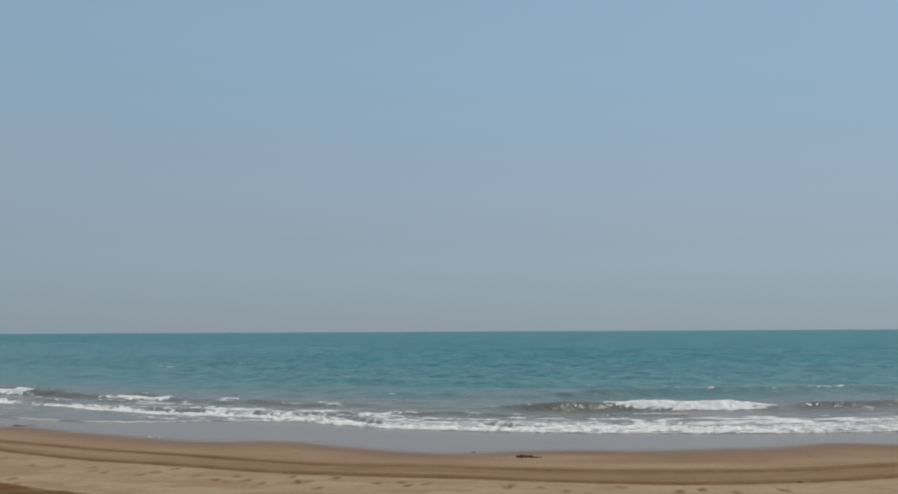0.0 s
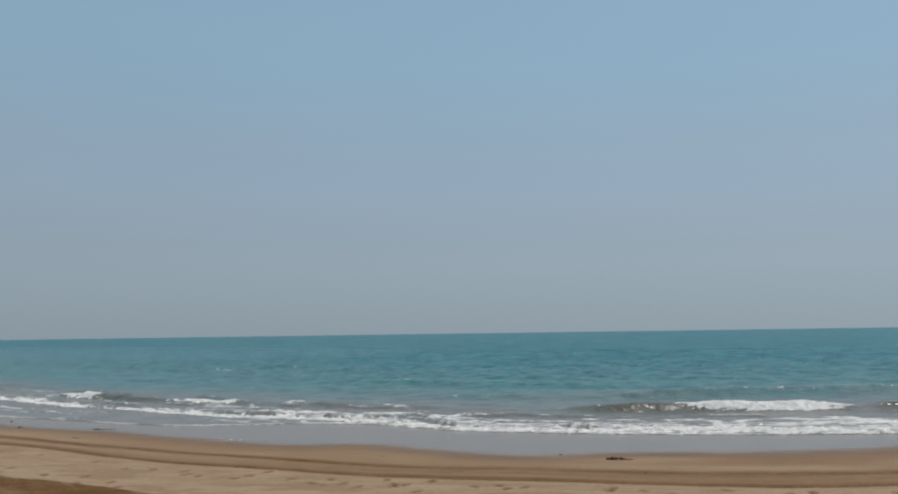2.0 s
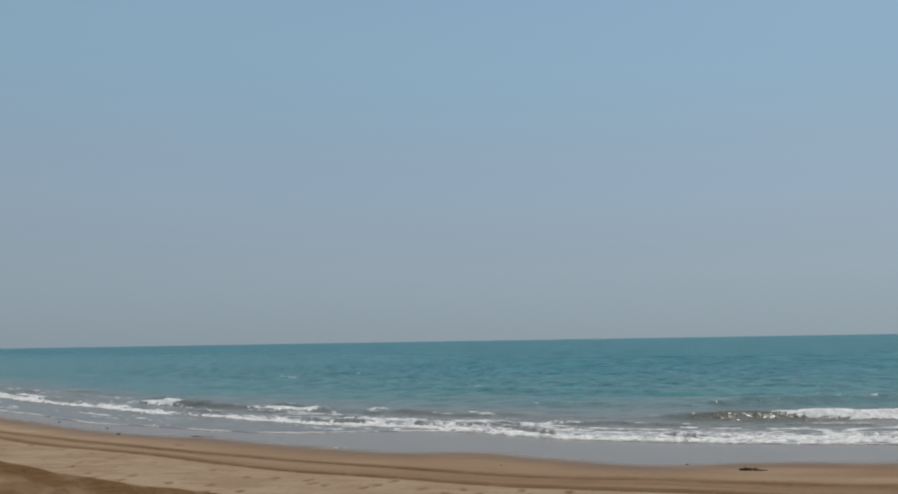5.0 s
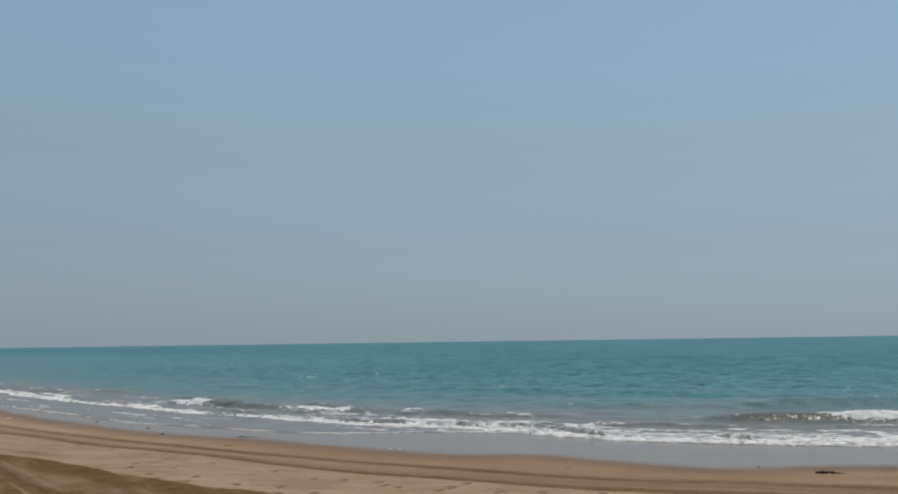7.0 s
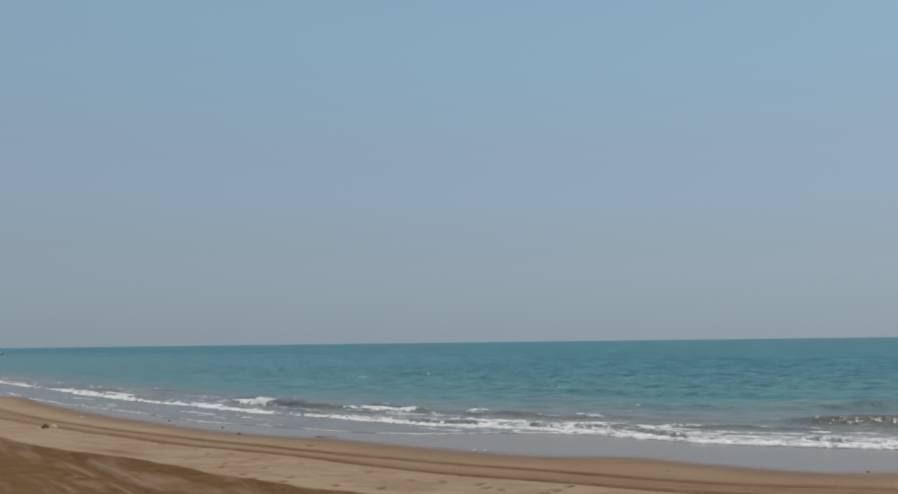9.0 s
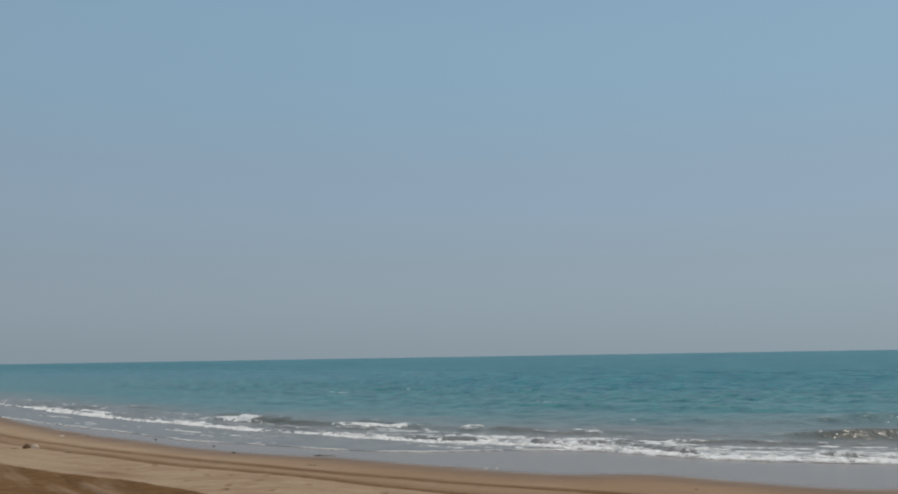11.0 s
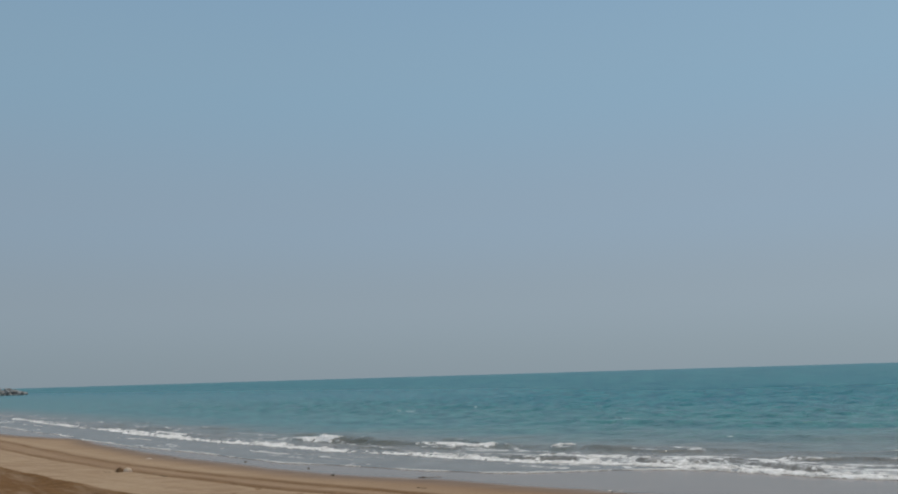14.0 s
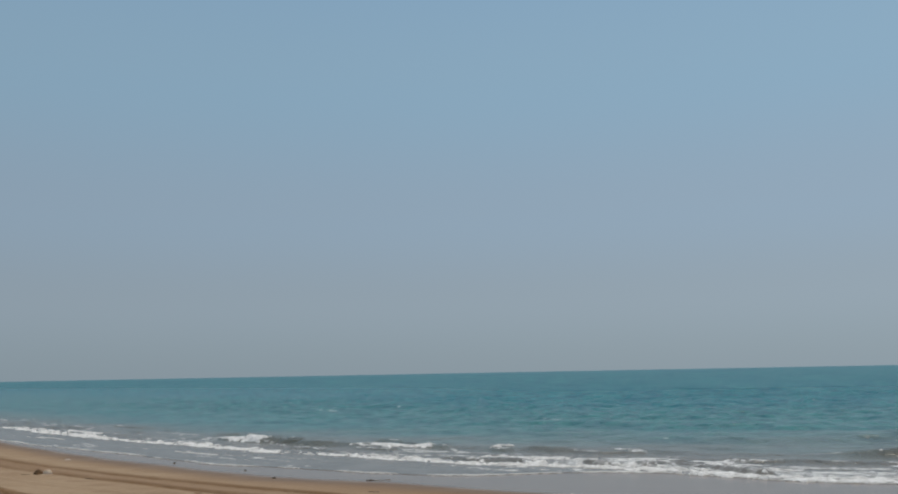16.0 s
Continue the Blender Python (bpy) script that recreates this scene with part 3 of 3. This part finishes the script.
wz, wfoam, wedge, wface_tint = sea_surface(SX, SY, off, step)
sea = sheet("water", SX, SY, wz, len(rad), len(ang), {"foam": wfoam, "off": off, "shallow": wedge, "face_tint": wface_tint, "clear": off * (1 + 0.55 * smooth(-4, -32, SX))}, SEA, keep=wedge > -0.6)
tagged(sea, "turquoise sea with small breakers, grey and silty along the sand", "sea", kind="structure")


def shore_froth(x, s):
    """Thickness, 0 to 1, of the white froth of the spent bore and of the swash edge."""
    e = s - water_edge(x) - swash(x)
    eb = s - bore_line(x) - swash(x)
    streak, fine = fbm(x / 0.75, s / 0.42, 301, 4) - 0.5, fbm(x / 0.17, s / 0.24, 305, 3) - 0.5
    right = smooth(-16, -8, x)
    pieces = smooth(0.34, 0.46, fbm(x / 3.4, x * 0 + 2, 307, 3))
    amount = (right + (1 - right) * (0.40 + 0.60 * pieces)) * (1 - 0.30 * smooth(8.5, 11, x))
    width = (0.9 + 1.9 * fbm(x / 4.5, x * 0 + 9, 171, 3)) * (0.85 + 0.15 * right) + 1.5 * smooth(-3, 6, x) * smooth(12, 8.5, x)
    front = smooth(-0.08, 0.16, eb + 0.5 * fine) * smooth(width, width * 0.4, eb + 2.4 * streak)
    holes = smooth(0.02, 0.20, fbm(x / 0.55, s / 0.30, 309, 4) - 0.5) * smooth(0.35, 0.9, eb)
    roll = amount * front * (0.45 + 1.5 * streak + 2.5 * fine) - 0.65 * holes
    second = 2.4 + 1.6 * fbm(x / 4.0, x * 0 + 6, 311, 3)
    wash = right * smooth(0.42, 0.56, fbm(x / 2.5, x * 0 + 4, 313, 4)) * np.exp(-((eb - second - 0.8 * streak) / 0.5) ** 2)
    line = np.exp(-((e - 0.12) / 0.12) ** 2) * (0.10 + 0.50 * fbm(x / 2.0, x * 0 + 1, 315, 3) + 0.35 * streak)
    old = 1.3 + 1.3 * fbm(x / 5.0, x * 0 + 7, 317, 2)
    line = np.maximum(line, (1 - right) * smooth(0.48, 0.62, fbm(x / 4.0, x * 0 + 5, 319, 3)) * np.exp(-((e - old) / 0.10) ** 2) * (0.32 + 0.5 * streak))
    return np.maximum(np.maximum(roll, wash * (0.30 + 1.6 * streak + 2.3 * fine)), line) - 0.20


def breaker_froth(x, s):
    """Thickness of the froth that tumbles down the breaking wave."""
    d, white, _ = breaking(x, s)
    streak, fine = fbm(x / 0.9, s / 0.30, 331, 4) - 0.5, fbm(x / 0.20, s / 0.16, 333, 3) - 0.5
    front = -0.08 - 1.02 * white * (0.5 + 0.6 * fbm(x / 1.8, x * 0 + 2, 140, 4))
    back = 0.04 + 0.6 * white * fbm(x / 0.9, x * 0 + 7, 142, 4)
    roll = smooth(front - 0.06, front + 0.10, d + 1.0 * streak + 0.5 * fine) * smooth(back + 0.18, back - 0.1, d + 0.5 * fine) * smooth(0.05, 0.22, white)
    curl = np.exp(-((d + 0.05) / 0.16) ** 2) * np.exp(-((x - 4.2) / 1.6) ** 2) * smooth(0.42, 0.6, fbm(x / 0.45, x * 0 + 6, 147, 4))
    return np.maximum(roll * (0.68 + 1.0 * streak + 0.7 * fine), curl * (0.42 + 2.2 * fine)) - 0.22


def froth_sheet(name, xs, ss, base, thickness, label):
    """A lumpy skin of froth that rises out of the water where it is thick."""
    x, s = np.meshgrid(xs, ss)
    k = shore(x + 0.5) - shore(x - 0.5)
    s = s + base(x)
    y = shore(x) + s * np.sqrt(1 + k * k)
    c = thickness(x, s)
    keep = c > -0.06
    z = sea_surface(x, y, s, np.full_like(x, 0.15))[0]
    lumps = fbm(x / 0.13, s / 0.13, 341, 3)
    z = z - 0.020 + smooth(-0.02, 0.12, c) * 0.028 + np.clip(c, 0, 0.6) * 0.055 * (0.3 + 1.4 * lumps)
    ob = sheet(name, x, y, z, len(ss), len(xs), {"thick": np.clip(c, 0, 1)}, FROTH, keep=keep)
    return tagged(ob, label, "foam", kind="stuff")


froth_sheet("shore_foam", spaced((-62, -30, 0.11, 1.0), (-30, -15, 0.07, 1.0), (-15, 16, 0.05, 1.0), (16, 24, 0.09, 1.0)), np.arange(-0.3, 9.0, 0.06),
            lambda x: water_edge(x) + swash(x), shore_froth,
            "white lacy foam of spent waves on the water's edge")
froth_sheet("breaker_foam", spaced((-50, -30, 0.10, 1.0), (-30, 24, 0.06, 1.0)), np.arange(-3.2, 2.6, 0.05), breaker_line, breaker_froth,
            "white tumbling foam on the breaking wave")


# ---------------------------------------------------------------- loose things on the sand
def lump_mesh(name, size, material, seed, detail=2, rough=0.22):
    bm = bmesh.new()
    bmesh.ops.create_icosphere(bm, subdivisions=detail, radius=1.0)
    for v in bm.verts:
        n = noise.noise(v.co * 1.1 + Vector((seed * 3.7, seed, 0))) + 0.5 * noise.noise(v.co * 2.6 + Vector((0, seed * 2.1, 0)))
        v.co = v.co * (1 + rough * n)
        if v.co.z < -0.5:
            v.co.z = -0.5
        v.co = Vector((v.co.x * size[0] / 2, v.co.y * size[1] / 2, v.co.z * size[2] / 1.5))
    mesh = bpy.data.meshes.new(name)
    bm.to_mesh(mesh)
    bm.free()
    for p in mesh.polygons:
        p.use_smooth = detail > 2
    mesh.materials.append(material)
    return mesh


def limb(bm, rng, a, b, r0, r1, sag):
    """A crooked tapered limb from a to b."""
    rings = []
    way = (b - a).normalized()
    u = way.orthogonal().normalized()
    w = way.cross(u)
    for i in range(9):
        t = i / 8
        c = a.lerp(b, t) + Vector((0, 0, sag * math.sin(t * math.pi)))
        c += Vector((0, rng.uniform(-1, 1), rng.uniform(-0.4, 0.4))) * r0 * 0.8
        r = (r0 * (1 - t) + r1 * t) * rng.uniform(0.75, 1.25)
        rings.append([bm.verts.new(c + (u * math.cos(q) + w * math.sin(q)) * r * rng.uniform(0.85, 1.15))
                      for q in (k * math.pi / 4 for k in range(8))])
    for lower, upper in zip(rings, rings[1:]):
        for k in range(8):
            bm.faces.new((lower[k], lower[(k + 1) % 8], upper[(k + 1) % 8], upper[k]))
    bm.faces.new(rings[0][::-1])
    bm.faces.new(rings[-1])


def solid(name, bm, material):
    bmesh.ops.recalc_face_normals(bm, faces=bm.faces)
    mesh = bpy.data.meshes.new(name)
    bm.to_mesh(mesh)
    bm.free()
    for p in mesh.polygons:
        p.use_smooth = True
    mesh.materials.append(material)
    return mesh


def branch(name, length, thick, seed, bend=0.12, knots=0):
    """The main limb of a broken branch, with its knots."""
    rng = random.Random(seed)
    bm = bmesh.new()
    for _ in range(knots):
        c = Vector((rng.uniform(-0.45, 0.3) * length, rng.uniform(-0.3, 0.3) * thick, thick * rng.uniform(0.35, 0.8)))
        lump = bmesh.ops.create_icosphere(bm, subdivisions=2, radius=1.0)["verts"]
        size = Vector((rng.uniform(0.5, 1.1), rng.uniform(0.4, 0.7), rng.uniform(0.5, 0.85))) * thick
        for v in lump:
            v.co = c + Vector((v.co.x * size.x, v.co.y * size.y, v.co.z * size.z)) * (1 + 0.35 * noise.noise(v.co * 1.8 + c * 20))
    limb(bm, rng, Vector((-length / 2, 0, thick * 0.4)), Vector((length / 2, 0, thick * 0.35)), thick / 2, thick * 0.28, bend * thick)
    return solid(name, bm, WOOD)


def twig(parent, seed, start, end, thick, material, label=""):
    bm = bmesh.new()
    limb(bm, random.Random(seed), Vector(start), Vector(end), thick / 2, thick * 0.25, 0)
    ob = new("twig", solid("twig", bm, material))
    ob.parent = parent
    return tagged(ob, label)


def lay(name, mesh, x, y, turn, label, category, sink=0.008, group=""):
    ob = new(name, mesh)
    ob.matrix_world = pose(x, y, sand_z(x, y) - sink, 0, 0, turn)
    return tagged(ob, label, category, group)


driftwood = lay("driftwood", None, 1.60, 19.45, -3, "dark weathered driftwood branch with broken twigs on damp sand", "driftwood")
new("branch", branch("branch", 0.46, 0.050, 3, 0.5, 5)).parent = driftwood
twig(driftwood, 31, (0.12, 0.0, 0.022), (0.33, 0.03, 0.012), 0.022, WOOD)
twig(driftwood, 32, (-0.10, 0.0, 0.025), (-0.02, 0.10, 0.035), 0.016, WOOD)
twig(driftwood, 33, (0.02, 0.0, 0.025), (0.12, -0.09, 0.030), 0.015, WOOD)
stick = lay("stick", None, -12.80, 26.9, 8, "dark stick with a thin pale twig on wet sand", "stick", group="sticks on the beach")
new("branch", branch("branch", 0.24, 0.030, 5, 0.3, 1)).parent = stick
twig(stick, 34, (0.08, 0.0, 0.016), (0.52, 0.16, 0.010), 0.018, BLEACHED, "thin bleached twig")
lay("stick", branch("stick", 0.26, 0.026, 6), -12.34, 24.52, -14, "short dark brown stick on damp sand", "stick", group="sticks on the beach")
lay("stick", branch("stick", 0.34, 0.03, 7), -20.55, 27.45, -25, "thin dark stick beside a wheel rut", "stick", group="sticks on the beach")
lay("stick", branch("stick", 0.24, 0.022, 8), -23.03, 28.68, 5, "thin twig beside two stones on dry sand", "stick", group="sticks on the beach")
lay("stone", lump_mesh("stone", (0.27, 0.22, 0.20), DARK_STONE, 1, 3, 0.34), -22.74, 28.85, 20, "dark brown rounded stone on dry sand", "stone")
lay("stone", lump_mesh("stone", (0.30, 0.24, 0.19), PALE_STONE, 2, 3), -22.50, 28.90, -10, "pale pinkish rounded stone touching a dark stone", "stone")
lay("shell", lump_mesh("shell", (0.22, 0.14, 0.035), SHELL, 11), -24.35, 33.7, 10, "bleached white shell fragment on damp sand", "shell", group="shells")
lay("shell", lump_mesh("shell", (0.12, 0.10, 0.04), SHELL, 12), -7.85, 23.75, 0, "bleached white shell fragment at the wet edge", "shell", group="shells")
lay("shell", lump_mesh("shell", (0.08, 0.06, 0.03), SHELL, 13), -7.60, 23.80, 40, "small bleached white shell at the wet edge", "shell", group="shells")
for n, (x, y, sx, sy, sz) in enumerate(((-15.5, 27.5, 0.22, 0.16, 0.13), (-16.97, 29.75, 0.15, 0.12, 0.11), (-20.05, 32.28, 0.15, 0.12, 0.13),
                                        (-23.35, 33.75, 0.30, 0.14, 0.08), (-7.8, 23.5, 0.16, 0.12, 0.05), (-3.43, 20.25, 0.12, 0.10, 0.07),
                                        (0.49, 20.38, 0.13, 0.10, 0.09), (0.42, 16.95, 0.22, 0.10, 0.03), (1.9, 17.75, 0.14, 0.10, 0.06),
                                        (7.6, 19.45, 0.12, 0.10, 0.06), (1.0, 18.85, 0.14, 0.08, 0.03), (6.1, 16.1, 0.16, 0.10, 0.05))):
    lay("weed_clump", lump_mesh("weed_clump", (sx * 0.58, sy * 0.58, sz * 0.5), WEED, 20 + n, 2, 0.4), x, y, 25 * n,
        "small dark clump of dried weed on the sand", "seaweed", group="weed clumps")

# ---------------------------------------------------------------- rock breakwater far along the shore
jetty = new("breakwater")
jetty.location = (-245.0, 345.0, SEA_LEVEL)
tagged(jetty, "low breakwater of tumbled grey-brown boulders standing in the sea", "breakwater")
rocks = [lump_mesh("boulder", (1.0, 0.85, 0.8), BOULDER, 40 + k, 2, 0.35) for k in range(6)]
AXIS = (-0.94, -0.34)


def ridge_height(t, q):
    """Height of the heap t metres from its tip, q from -1 to 1 across."""
    return (1.3 + 2.0 * min(1.0, t / 7.0)) * max(0.0, 1 - abs(q) ** 1.5) - 0.4


bm = bmesh.new()
grid = [[bm.verts.new((AXIS[0] * t * 2.0 - AXIS[1] * q * 0.9, AXIS[1] * t * 2.0 + AXIS[0] * q * 0.9,
                       ridge_height(t * 2.0, q / 6.0) - 0.7 + 0.5 * noise.noise(Vector((t * 0.7, q * 0.6, 2)))))
         for q in range(-6, 7)] for t in range(0, 36)]
for ra, rb in zip(grid, grid[1:]):
    for k in range(12):
        bm.faces.new((ra[k], ra[k + 1], rb[k + 1], rb[k]))
bmesh.ops.recalc_face_normals(bm, faces=bm.faces)
core_mesh = bpy.data.meshes.new("rubble_core")
bm.to_mesh(core_mesh)
bm.free()
core_mesh.materials.append(BOULDER)
core = new("rubble_core", core_mesh)
core.parent = jetty
rng = random.Random(9)
for n in range(290):
    t = 45.0 * rng.random() ** 1.15
    q = rng.uniform(-1, 0.75)
    big = rng.uniform(0.9, 2.0)
    b = new("boulder", rocks[n % 6])
    b.parent = jetty
    b.matrix_basis = pose(AXIS[0] * t - AXIS[1] * q * 5.2, AXIS[1] * t + AXIS[0] * q * 5.2, ridge_height(t, q) - 0.25 * big + rng.uniform(-0.3, 0.2),
                          rng.uniform(-35, 35), rng.uniform(-35, 35), rng.uniform(0, 360)) @ Matrix.Diagonal((big, big, big * rng.uniform(0.6, 1.0), 1))
